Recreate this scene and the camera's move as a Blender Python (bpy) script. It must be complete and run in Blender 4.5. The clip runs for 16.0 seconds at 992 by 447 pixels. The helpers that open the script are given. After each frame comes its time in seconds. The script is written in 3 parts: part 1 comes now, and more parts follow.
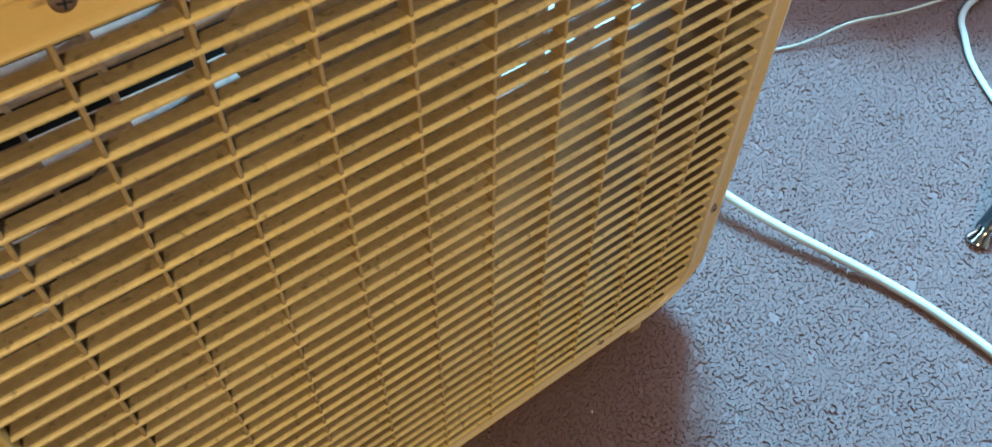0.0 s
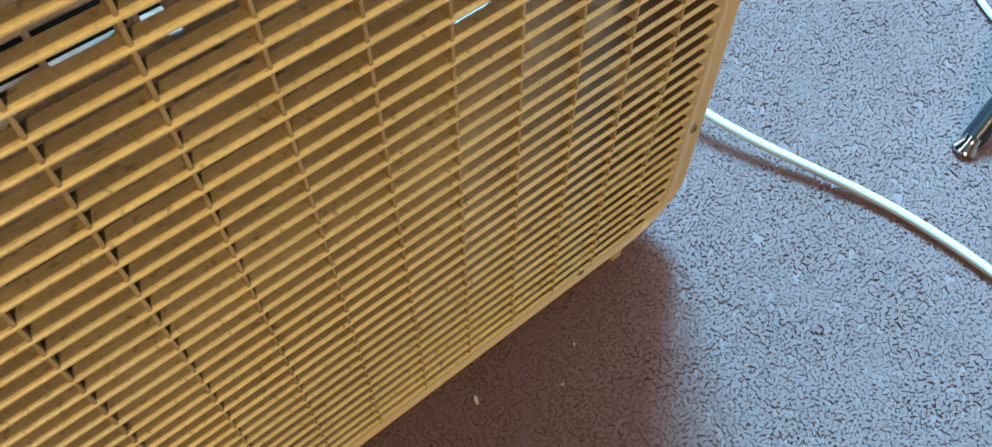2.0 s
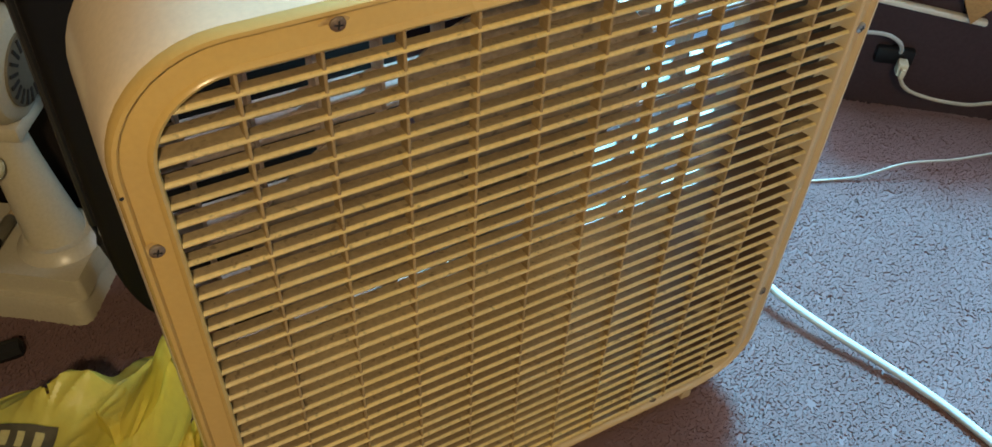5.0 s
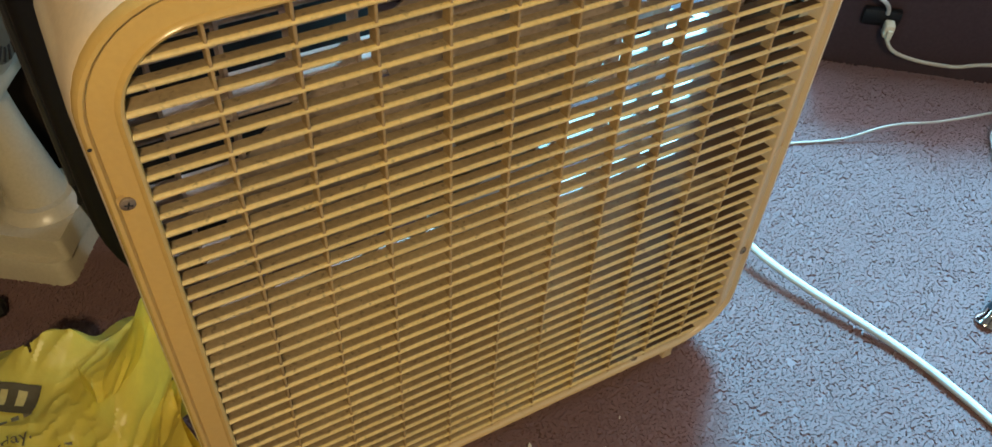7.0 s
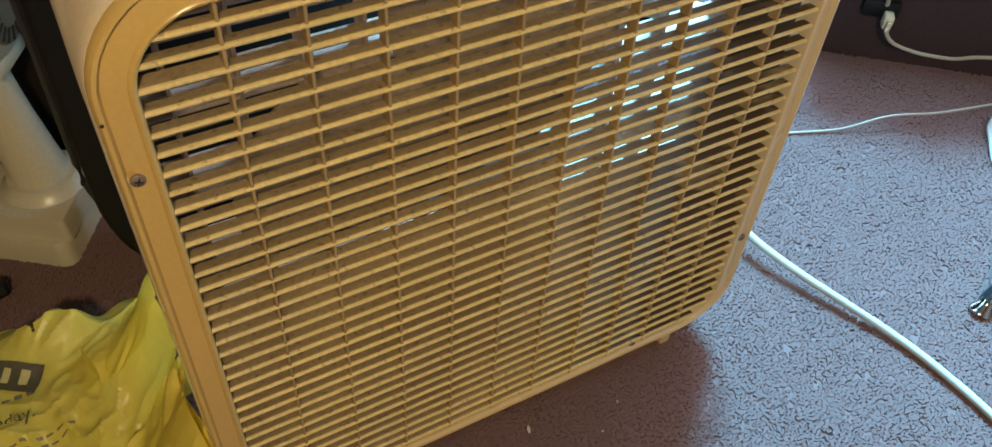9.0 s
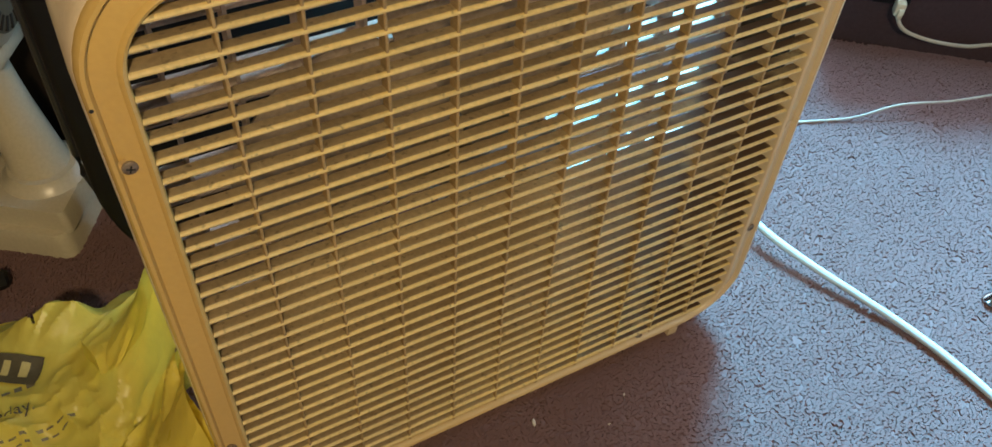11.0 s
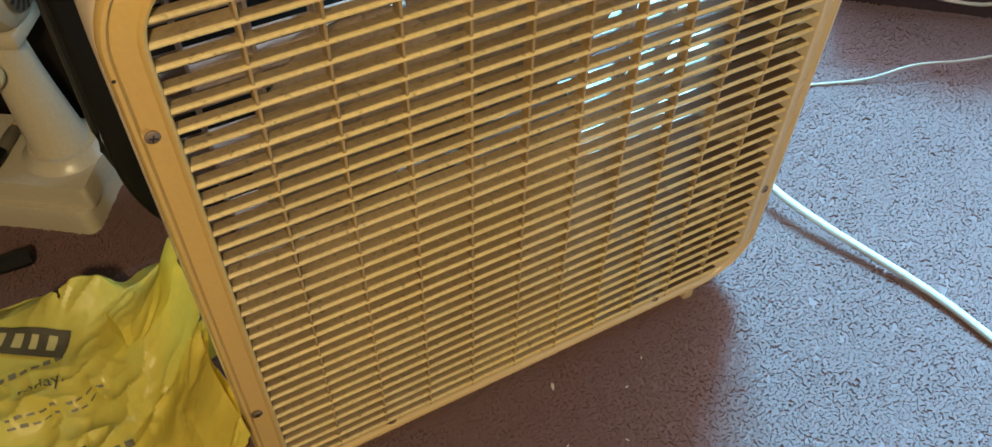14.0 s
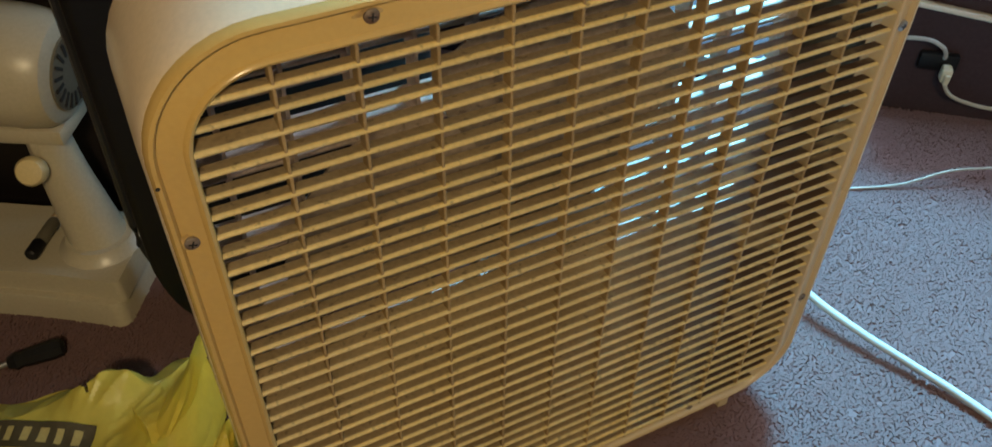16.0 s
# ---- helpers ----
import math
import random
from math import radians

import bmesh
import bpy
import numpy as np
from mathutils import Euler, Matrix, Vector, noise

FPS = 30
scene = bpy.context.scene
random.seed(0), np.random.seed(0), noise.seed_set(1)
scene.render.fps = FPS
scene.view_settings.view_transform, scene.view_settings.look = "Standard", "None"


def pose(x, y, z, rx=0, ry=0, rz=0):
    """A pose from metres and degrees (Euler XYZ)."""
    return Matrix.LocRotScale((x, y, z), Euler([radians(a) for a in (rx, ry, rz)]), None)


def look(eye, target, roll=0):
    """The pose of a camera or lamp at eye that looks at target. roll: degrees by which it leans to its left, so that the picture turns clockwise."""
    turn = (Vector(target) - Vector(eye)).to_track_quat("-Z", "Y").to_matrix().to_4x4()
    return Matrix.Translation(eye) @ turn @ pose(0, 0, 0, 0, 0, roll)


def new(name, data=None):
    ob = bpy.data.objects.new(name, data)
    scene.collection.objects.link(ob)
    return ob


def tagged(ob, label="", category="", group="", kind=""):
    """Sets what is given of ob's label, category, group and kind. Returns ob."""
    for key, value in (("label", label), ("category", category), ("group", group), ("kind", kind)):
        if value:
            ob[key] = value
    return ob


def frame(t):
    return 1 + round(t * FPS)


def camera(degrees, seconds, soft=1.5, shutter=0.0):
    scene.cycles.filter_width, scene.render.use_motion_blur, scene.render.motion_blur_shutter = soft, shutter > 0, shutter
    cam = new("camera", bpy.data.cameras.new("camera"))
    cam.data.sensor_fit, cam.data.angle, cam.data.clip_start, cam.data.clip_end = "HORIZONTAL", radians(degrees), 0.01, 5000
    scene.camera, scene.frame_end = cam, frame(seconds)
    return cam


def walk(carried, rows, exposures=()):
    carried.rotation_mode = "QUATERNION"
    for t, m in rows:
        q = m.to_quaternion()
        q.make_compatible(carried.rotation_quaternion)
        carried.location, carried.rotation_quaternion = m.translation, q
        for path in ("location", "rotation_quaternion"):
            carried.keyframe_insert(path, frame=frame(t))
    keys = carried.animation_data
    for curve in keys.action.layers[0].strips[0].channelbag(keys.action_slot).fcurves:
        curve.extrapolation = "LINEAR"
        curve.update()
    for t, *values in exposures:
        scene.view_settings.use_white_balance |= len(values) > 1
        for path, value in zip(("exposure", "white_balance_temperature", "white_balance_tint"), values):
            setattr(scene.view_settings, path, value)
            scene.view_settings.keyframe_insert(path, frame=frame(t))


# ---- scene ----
cam = camera(58.07, 16.0, soft=1.5, shutter=0.3)
PATH = [
    (0, (0.068, -0.242, 0.69), (0.801, 0.716, -0.906), 0.9),
    (0.5, (0.085, -0.236, 0.675), (0.779, 0.656, -0.975), 0.2),
    (1, (0.087, -0.231, 0.677), (0.782, 0.635, -0.986), 0.5),
    (1.5, (0.089, -0.231, 0.67), (0.766, 0.613, -1.012), -0.1),
    (2, (0.089, -0.227, 0.668), (0.766, 0.592, -1.026), 0.2),
    (2.5, (0.059, -0.242, 0.695), (0.757, 0.647, -0.956), 1.4),
    (3, (0.012, -0.308, 0.733), (0.696, 0.757, -0.815), 2.6),
    (3.4, (-0.0181, -0.3342, 0.7469), (0.2012, 0.0177, 0.3132), 2.07),
    (3.5, (-0.0184, -0.3391, 0.7461), (0.2008, 0.0205, 0.3187), 1.92),
    (3.7, (-0.0224, -0.3425, 0.7470), (0.1986, 0.0249, 0.3272), 2.20),
    (6.0, (-0.0187, -0.3534, 0.7449), (0.1950, 0.0094, 0.3175), 2.90),
    (6.5, (-0.0129, -0.3584, 0.7399), (0.1991, -0.0011, 0.3071), 2.98),
    (7.0, (-0.0144, -0.3564, 0.7421), (0.1995, -0.0041, 0.3061), 3.29),
    (7.5, (-0.0129, -0.3583, 0.7399), (0.2020, -0.0100, 0.3012), 3.62),
    (8.0, (-0.0232, -0.3618, 0.7491), (0.1946, -0.0164, 0.3096), 4.44),
    (10.5, (-0.0197, -0.3581, 0.7315), (0.1892, -0.0097, 0.2899), 3.48),
    (11.0, (-0.0162, -0.3571, 0.7319), (0.1919, -0.0109, 0.2882), 3.57),
    (11.5, (-0.0130, -0.3572, 0.7286), (0.1928, -0.0142, 0.2814), 3.49),
    (12.0, (-0.0102, -0.3568, 0.7268), (0.1942, -0.0175, 0.2761), 3.42),
    (12.5, (-0.0190, -0.3574, 0.7281), (0.1828, -0.0220, 0.2734), 3.28),
    (13.0, (-0.0210, -0.3649, 0.7308), (0.1792, -0.0305, 0.2746), 2.97),
    (13.5, (-0.0198, -0.3664, 0.7335), (0.1783, -0.0301, 0.2778), 2.13),
    (14.0, (-0.0222, -0.3648, 0.7325), (0.1719, -0.0256, 0.2773), 1.49),
    (14.5, (-0.0194, -0.3597, 0.7313), (0.1728, -0.0178, 0.2773), 1.12),
    (15.0, (-0.0212, -0.3542, 0.7366), (0.1693, -0.0076, 0.2853), 1.08),
    (15.5, (-0.0200, -0.3524, 0.7382), (0.1707, 0.0072, 0.2974), 0.89),
    (16.0, (-0.0222, -0.3522, 0.7373), (0.1762, 0.0338, 0.3230), 0.72),
]
walk(cam, [(t, look(eye, target, roll)) for t, eye, target, roll in PATH],
     exposures=[(0.0, 1.48), (1.0, 1.63), (2.0, 1.65), (3.5, 1.2), (7.0, 1.51), (8.0, 1.46), (11.0, 1.5), (12.5, 1.66), (14.5, 1.67), (15.5, 1.5), (16.0, 1.05)])

# ---- world, window light, room lamp ----
world = bpy.data.worlds.new("world")
scene.world = world
world.use_nodes = True
wn = world.node_tree.nodes
sky = wn.new("ShaderNodeTexSky")
sky.sky_type = "NISHITA"
sky.sun_disc = False
sky.sun_elevation, sky.sun_rotation = radians(48), radians(39.5)
world.node_tree.links.new(sky.outputs["Color"], wn["Background"].inputs["Color"])
wn["Background"].inputs["Strength"].default_value = 0.15

# the window wall runs along WM and faces away from WN
WN, WM = Vector((0.636, 0.772, 0.0)).normalized(), Vector((0.772, -0.636, 0.0)).normalized()
WALL_D = 0.824


def room(n, m, z=0.0):
    """A place from the distance along the window wall's normal, along the wall, and the height."""
    return WN * n + WM * m + Vector((0, 0, z))


def area_lamp(name, eye, target, sx, sy, power, colour):
    data = bpy.data.lights.new(name, "AREA")
    data.shape, data.size, data.size_y, data.energy, data.color = "RECTANGLE", sx, sy, power, colour
    ob = new(name, data)
    ob.matrix_world = look(eye, target)
    return ob


WINDOW_M, WH, WINDOW_Z = 0.83, 0.68, (0.192, 1.80)
sun_data = bpy.data.lights.new("sun", "SUN")
sun_data.energy, sun_data.angle, sun_data.color = 8.2, radians(18), (0.135, 0.62, 1.0)
sun = new("sun", sun_data)
SUN_UP = radians(48)
sun.matrix_world = look(WN * 3 * math.cos(SUN_UP) + Vector((0, 0, 3 * math.sin(SUN_UP))), (0, 0, 0))
area_lamp("room_lamp", (-0.34, -1.18, 1.44), (0.15, 0.0, 0.3), 0.16, 0.16, 6.7, (1.0, 0.76, 0.43))
area_lamp("window_light", room(WALL_D - 0.01, WINDOW_M, 0.85), room(-0.3, WINDOW_M, 0.25), 1.2, 1.1, 7.2, (0.46, 0.75, 1.0))


# ---- materials ----
def material(name, colour, rough=0.5, metal=0.0, vary=0.25, scale=40.0, bump=0.15, bump_scale=300.0, second=None, coat=0.0, spec=0.5, random_vary=0.0, specks=0.0):
    """A surface with variation at two scales: broad stains towards a second colour, and fine grain with relief."""
    m = bpy.data.materials.new(name)
    m.use_nodes = True
    nt = m.node_tree
    n, link = nt.nodes, nt.links.new
    b = n["Principled BSDF"]
    tc = n.new("ShaderNodeTexCoord")
    broad = n.new("ShaderNodeTexNoise")
    broad.inputs["Scale"].default_value = scale * 0.25
    broad.inputs["Detail"].default_value = 5
    fine = n.new("ShaderNodeTexNoise")
    fine.inputs["Scale"].default_value = bump_scale
    fine.inputs["Detail"].default_value = 4
    geo = n.new("ShaderNodeNewGeometry")
    for t in (broad, fine):
        link(geo.outputs["Position"], t.inputs["Vector"])
    ramp = n.new("ShaderNodeValToRGB")
    ramp.color_ramp.elements[0].position, ramp.color_ramp.elements[1].position = 0.35, 0.68
    second = second or tuple(c * (1 - vary) for c in colour)
    ramp.color_ramp.elements[0].color, ramp.color_ramp.elements[1].color = (*second, 1), (*colour, 1)
    link(broad.outputs["Fac"], ramp.inputs["Fac"])
    hsv = n.new("ShaderNodeHueSaturation")
    link(ramp.outputs["Color"], hsv.inputs["Color"])
    grain = n.new("ShaderNodeMapRange")
    grain.inputs["From Min"].default_value, grain.inputs["From Max"].default_value = 0.3, 0.7
    grain.inputs["To Min"].default_value, grain.inputs["To Max"].default_value = 1 - vary * 0.5, 1 + vary * 0.3
    link(fine.outputs["Fac"], grain.inputs["Value"])
    if random_vary:
        info = n.new("ShaderNodeObjectInfo")
        rnd = n.new("ShaderNodeMapRange")
        rnd.inputs["To Min"].default_value, rnd.inputs["To Max"].default_value = 1 - random_vary, 1 + random_vary
        link(info.outputs["Random"], rnd.inputs["Value"])
        mul = n.new("ShaderNodeMath")
        mul.operation = "MULTIPLY"
        link(grain.outputs["Result"], mul.inputs[0])
        link(rnd.outputs["Result"], mul.inputs[1])
        link(mul.outputs[0], hsv.inputs["Value"])
    else:
        link(grain.outputs["Result"], hsv.inputs["Value"])
    if specks:
        dots = n.new("ShaderNodeTexNoise")
        dots.inputs["Scale"].default_value, dots.inputs["Detail"].default_value = 210.0, 3
        link(geo.outputs["Position"], dots.inputs["Vector"])
        cut = n.new("ShaderNodeMapRange")
        cut.inputs["From Min"].default_value, cut.inputs["From Max"].default_value = 0.61, 0.70
        cut.inputs["To Max"].default_value = specks
        link(dots.outputs["Fac"], cut.inputs["Value"])
        dirt = n.new("ShaderNodeMix")
        dirt.data_type = "RGBA"
        dirt.inputs[7].default_value = (0.10, 0.07, 0.04, 1)
        link(cut.outputs["Result"], dirt.inputs[0])
        link(hsv.outputs["Color"], dirt.inputs[6])
        link(dirt.outputs[2], b.inputs["Base Color"])
    else:
        link(hsv.outputs["Color"], b.inputs["Base Color"])
    rr = n.new("ShaderNodeMapRange")
    rr.inputs["To Min"].default_value, rr.inputs["To Max"].default_value = max(rough - 0.12, 0.03), min(rough + 0.12, 1)
    link(broad.outputs["Fac"], rr.inputs["Value"])
    link(rr.outputs["Result"], b.inputs["Roughness"])
    b.inputs["Metallic"].default_value = metal
    b.inputs["Coat Weight"].default_value = coat
    b.inputs["Specular IOR Level"].default_value = spec
    if bump:
        bp = n.new("ShaderNodeBump")
        bp.inputs["Strength"].default_value, bp.inputs["Distance"].default_value = bump, 0.001
        link(fine.outputs["Fac"], bp.inputs["Height"])
        link(bp.outputs["Normal"], b.inputs["Normal"])
    return m


M_SLAT = material("yellowed grille plastic", (0.72, 0.535, 0.20), 0.40, vary=0.26, scale=22, bump=0.2, second=(0.63, 0.485, 0.23), specks=0.5, random_vary=0.08)
# darker than the lips: dust, plus painted shade from the slat above
M_SLATTOP = material("dusty shade-dark slat top", (0.39, 0.295, 0.158), 0.72, vary=0.35, scale=34, bump=0.3, second=(0.26, 0.185, 0.098), specks=0.6, random_vary=0.1)
# rib colour carries the shade that slats throw on the rib sides
M_RIB = material("shade-darkened grille rib", (0.42, 0.285, 0.12), 0.6, vary=0.3, scale=30, bump=0.25, second=(0.31, 0.21, 0.095), specks=0.4)
M_BEZEL = material("yellowed bezel plastic", (0.61, 0.410, 0.135), 0.26, vary=0.07, scale=14, bump=0.03, second=(0.57, 0.378, 0.122))
M_BODY = material("cream painted steel", (0.88, 0.74, 0.55), 0.28, vary=0.08, scale=10, bump=0.02, second=(0.84, 0.68, 0.47), coat=0.2)
M_REAR = material("dusty rear grille", (0.72, 0.58, 0.50), 0.6, vary=0.35, scale=30, bump=0.3, second=(0.54, 0.43, 0.36))
M_LINING = material("shade-dark housing inside", (0.085, 0.060, 0.042), 0.8, vary=0.35, scale=30, bump=0.3, second=(0.06, 0.042, 0.03), specks=0.4)
M_BLADE = material("dust-coated fan blade", (0.42, 0.325, 0.235), 0.6, vary=0.35, scale=24, bump=0.3, second=(0.31, 0.245, 0.175), specks=0.5)
M_STEEL = material("zinc steel", (0.55, 0.55, 0.54), 0.32, metal=0.9, vary=0.3, scale=60, bump=0.1)
M_RUST = material("rusty screw head", (0.30, 0.25, 0.20), 0.5, metal=0.6, vary=0.4, scale=300, bump=0.3, bump_scale=900, second=(0.16, 0.08, 0.04))
M_STAIN = material("rust-stained plastic", (0.42, 0.25, 0.08), 0.5, vary=0.5, scale=500, bump=0.1, second=(0.55, 0.38, 0.14))
M_DARK = material("dark recess", (0.02, 0.018, 0.015), 0.7, vary=0.3)
M_CARPET = material("brown carpet", (0.27, 0.168, 0.161), 0.95, vary=0.16, scale=16, bump=0.3, bump_scale=900, second=(0.245, 0.150, 0.143), spec=0.1)
# plum this dark carries the shade of the backlit wall
M_WALL = material("shade-dark plum wall", (0.055, 0.034, 0.042), 0.75, vary=0.25, scale=12, bump=0.2, bump_scale=200, spec=0.25)
M_PLASTER = material("tan plaster", (0.45, 0.36, 0.27), 0.85, vary=0.15, scale=6, bump=0.2, bump_scale=120)
M_CEIL = material("white ceiling", (0.72, 0.70, 0.66), 0.9, vary=0.1, scale=6, bump=0.2, bump_scale=120)
M_WCORD = material("white cable sheath", (0.42, 0.415, 0.40), 0.55, vary=0.12, scale=60, bump=0.08)
M_ICORD = material("ivory cord", (0.50, 0.45, 0.37), 0.5, vary=0.2, scale=60, bump=0.1)
M_IVORY = material("ivory plug plastic", (0.66, 0.60, 0.46), 0.4, vary=0.15, scale=80, bump=0.05)
M_BLACK = material("matte black plastic", (0.007, 0.007, 0.008), 0.5, vary=0.3, scale=30, bump=0.12, spec=0.3)
M_WHITEFAN = material("aged white plastic", (0.49, 0.44, 0.32), 0.30, vary=0.12, scale=14, bump=0.03, second=(0.44, 0.39, 0.275))
M_GREYFAN = material("grey vent plastic", (0.15, 0.135, 0.095), 0.5, vary=0.2, scale=40, bump=0.1)
M_KNOB = material("yellowed knob plastic", (0.70, 0.56, 0.28), 0.35, vary=0.12, scale=40, bump=0.04)
M_BACKDROP = material("near-black backdrop", (0.016, 0.012, 0.011), 0.55, vary=0.35, scale=30, bump=0.12, spec=0.3)
M_CHROME = material("chrome", (0.75, 0.77, 0.78), 0.15, metal=1.0, vary=0.1, scale=40, bump=0.02)
M_TUBE = material("black coated tube", (0.025, 0.027, 0.032), 0.35, vary=0.25, scale=40, bump=0.05)
M_INK = material("dark printed ink", (0.085, 0.070, 0.036), 0.5, vary=0.3, scale=120, bump=0.05)
M_PRINTGREY = material("grey printed ink", (0.20, 0.18, 0.10), 0.5, vary=0.3, scale=120, bump=0.05)
M_PALE = material("pale yellow print", (0.50, 0.42, 0.16), 0.4, vary=0.2, scale=60, bump=0.05)
M_ORANGE = material("orange plywood", (0.55, 0.30, 0.10), 0.5, vary=0.3, scale=60, bump=0.15)
M_WHITE = material("white painted wood", (0.72, 0.69, 0.62), 0.5, vary=0.12, scale=40, bump=0.08)
M_CRUMB = material("pale crumb", (0.75, 0.66, 0.55), 0.8, vary=0.2)
M_WOOD = material("pale wood", (0.60, 0.42, 0.22), 0.55, vary=0.25, scale=80, bump=0.15)

# bezel pales towards the window side and floor: daylight put into its colour
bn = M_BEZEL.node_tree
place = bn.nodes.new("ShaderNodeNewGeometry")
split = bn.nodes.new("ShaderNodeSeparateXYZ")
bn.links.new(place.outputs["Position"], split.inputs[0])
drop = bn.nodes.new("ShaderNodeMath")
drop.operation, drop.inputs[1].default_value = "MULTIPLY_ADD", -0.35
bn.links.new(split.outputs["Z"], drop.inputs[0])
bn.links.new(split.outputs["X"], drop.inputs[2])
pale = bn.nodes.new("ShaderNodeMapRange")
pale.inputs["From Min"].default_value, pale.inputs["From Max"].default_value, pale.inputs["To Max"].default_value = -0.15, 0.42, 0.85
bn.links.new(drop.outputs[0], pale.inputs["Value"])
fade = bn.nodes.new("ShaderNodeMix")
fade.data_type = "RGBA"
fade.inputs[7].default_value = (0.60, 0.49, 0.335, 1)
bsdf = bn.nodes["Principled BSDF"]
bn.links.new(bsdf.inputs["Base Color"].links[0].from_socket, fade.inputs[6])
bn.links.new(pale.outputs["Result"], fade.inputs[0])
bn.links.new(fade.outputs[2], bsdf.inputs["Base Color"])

# brown grime blotches plus painted shade darken the columns near the cable side
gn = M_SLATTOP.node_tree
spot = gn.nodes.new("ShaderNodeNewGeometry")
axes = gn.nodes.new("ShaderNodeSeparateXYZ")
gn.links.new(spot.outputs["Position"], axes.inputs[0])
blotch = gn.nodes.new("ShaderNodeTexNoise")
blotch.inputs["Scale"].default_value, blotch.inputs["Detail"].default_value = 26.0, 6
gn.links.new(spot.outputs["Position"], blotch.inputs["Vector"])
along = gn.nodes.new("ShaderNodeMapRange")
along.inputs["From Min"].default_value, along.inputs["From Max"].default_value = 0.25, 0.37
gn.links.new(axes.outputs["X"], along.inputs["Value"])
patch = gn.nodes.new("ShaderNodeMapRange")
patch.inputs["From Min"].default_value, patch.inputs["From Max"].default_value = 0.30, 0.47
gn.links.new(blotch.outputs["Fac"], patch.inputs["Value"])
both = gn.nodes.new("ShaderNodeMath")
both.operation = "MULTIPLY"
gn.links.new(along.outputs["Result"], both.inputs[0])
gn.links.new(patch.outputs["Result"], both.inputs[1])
grime_shade = gn.nodes.new("ShaderNodeMix")
grime_shade.data_type = "RGBA"
grime_shade.inputs[7].default_value = (0.075, 0.042, 0.022, 1)
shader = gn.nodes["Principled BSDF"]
gn.links.new(shader.inputs["Base Color"].links[0].from_socket, grime_shade.inputs[6])
gn.links.new(both.outputs[0], grime_shade.inputs[0])
gn.links.new(grime_shade.outputs[2], shader.inputs["Base Color"])

# yarn lets some light through
cn = M_CARPET.node_tree
yarn = cn.nodes.new("ShaderNodeBsdfTranslucent")
yarn.inputs["Color"].default_value = (0.27, 0.165, 0.165, 1)
ymix = cn.nodes.new("ShaderNodeMixShader")
ymix.inputs["Fac"].default_value = 0.35
cn.links.new(cn.nodes["Principled BSDF"].outputs[0], ymix.inputs[1])
cn.links.new(yarn.outputs[0], ymix.inputs[2])
cn.links.new(ymix.outputs[0], cn.nodes["Material Output"].inputs["Surface"])

# thin yellow film: part of the light passes through
M_BAG = material("thin yellow plastic film", (0.92, 0.79, 0.15), 0.32, vary=0.14, scale=46, bump=0.7, bump_scale=120, second=(0.84, 0.71, 0.13))
nt = M_BAG.node_tree
out = nt.nodes["Material Output"]
tr = nt.nodes.new("ShaderNodeBsdfTranslucent")
tr.inputs["Color"].default_value = (0.95, 0.82, 0.10, 1)
mx = nt.nodes.new("ShaderNodeMixShader")
mx.inputs["Fac"].default_value = 0.36
nt.links.new(nt.nodes["Principled BSDF"].outputs[0], mx.inputs[1])
nt.links.new(tr.outputs[0], mx.inputs[2])
clear = nt.nodes.new("ShaderNodeBsdfTransparent")
clear.inputs["Color"].default_value = (0.93, 0.86, 0.42, 1)
sheer = nt.nodes.new("ShaderNodeMixShader")
sheer.inputs["Fac"].default_value = 0.10
nt.links.new(mx.outputs[0], sheer.inputs[1])
nt.links.new(clear.outputs[0], sheer.inputs[2])
nt.links.new(sheer.outputs[0], out.inputs["Surface"])


# ---- building helpers ----
def finish(name, bm, mat, smooth=True):
    me = bpy.data.meshes.new(name)
    bmesh.ops.recalc_face_normals(bm, faces=bm.faces)
    bm.to_mesh(me)
    bm.free()
    if mat:
        me.materials.append(mat)
    if smooth:
        for f in me.polygons:
            f.use_smooth = True
        me.set_sharp_from_angle(angle=radians(14 if mat is M_BAG else 35))
    return me


def part(name, bm, mat, parent=None, label="", smooth=True):
    ob = new(name, finish(name, bm, mat, smooth))
    if parent:
        ob.parent = parent
    if label:
        tagged(ob, label)
    return ob


def thing(name, label, category, at=(0, 0, 0), group="", kind=""):
    ob = new(name)
    ob.location = at
    bpy.context.view_layer.update()
    ob["_"] = 0
    del ob["_"]
    return tagged(ob, label, category, group, kind)


def box(bm, lo, hi, bevel=0.0, segs=2, m=None):
    r = bmesh.ops.create_cube(bm, size=1.0)
    c = [(a + b) / 2 for a, b in zip(lo, hi)]
    s = [abs(b - a) for a, b in zip(lo, hi)]
    bmesh.ops.scale(bm, vec=s, verts=r["verts"])
    bmesh.ops.translate(bm, vec=c, verts=r["verts"])
    vs = r["verts"]
    if bevel:
        es = list({e for v in vs for e in v.link_edges})
        q = bmesh.ops.bevel(bm, geom=es, offset=bevel, segments=segs, profile=0.5, affect="EDGES")
        vs = list({v for f in q["faces"] for v in f.verts} | {v for v in vs if v.is_valid})
    if m is not None:
        bmesh.ops.transform(bm, matrix=m, verts=vs)
    return vs


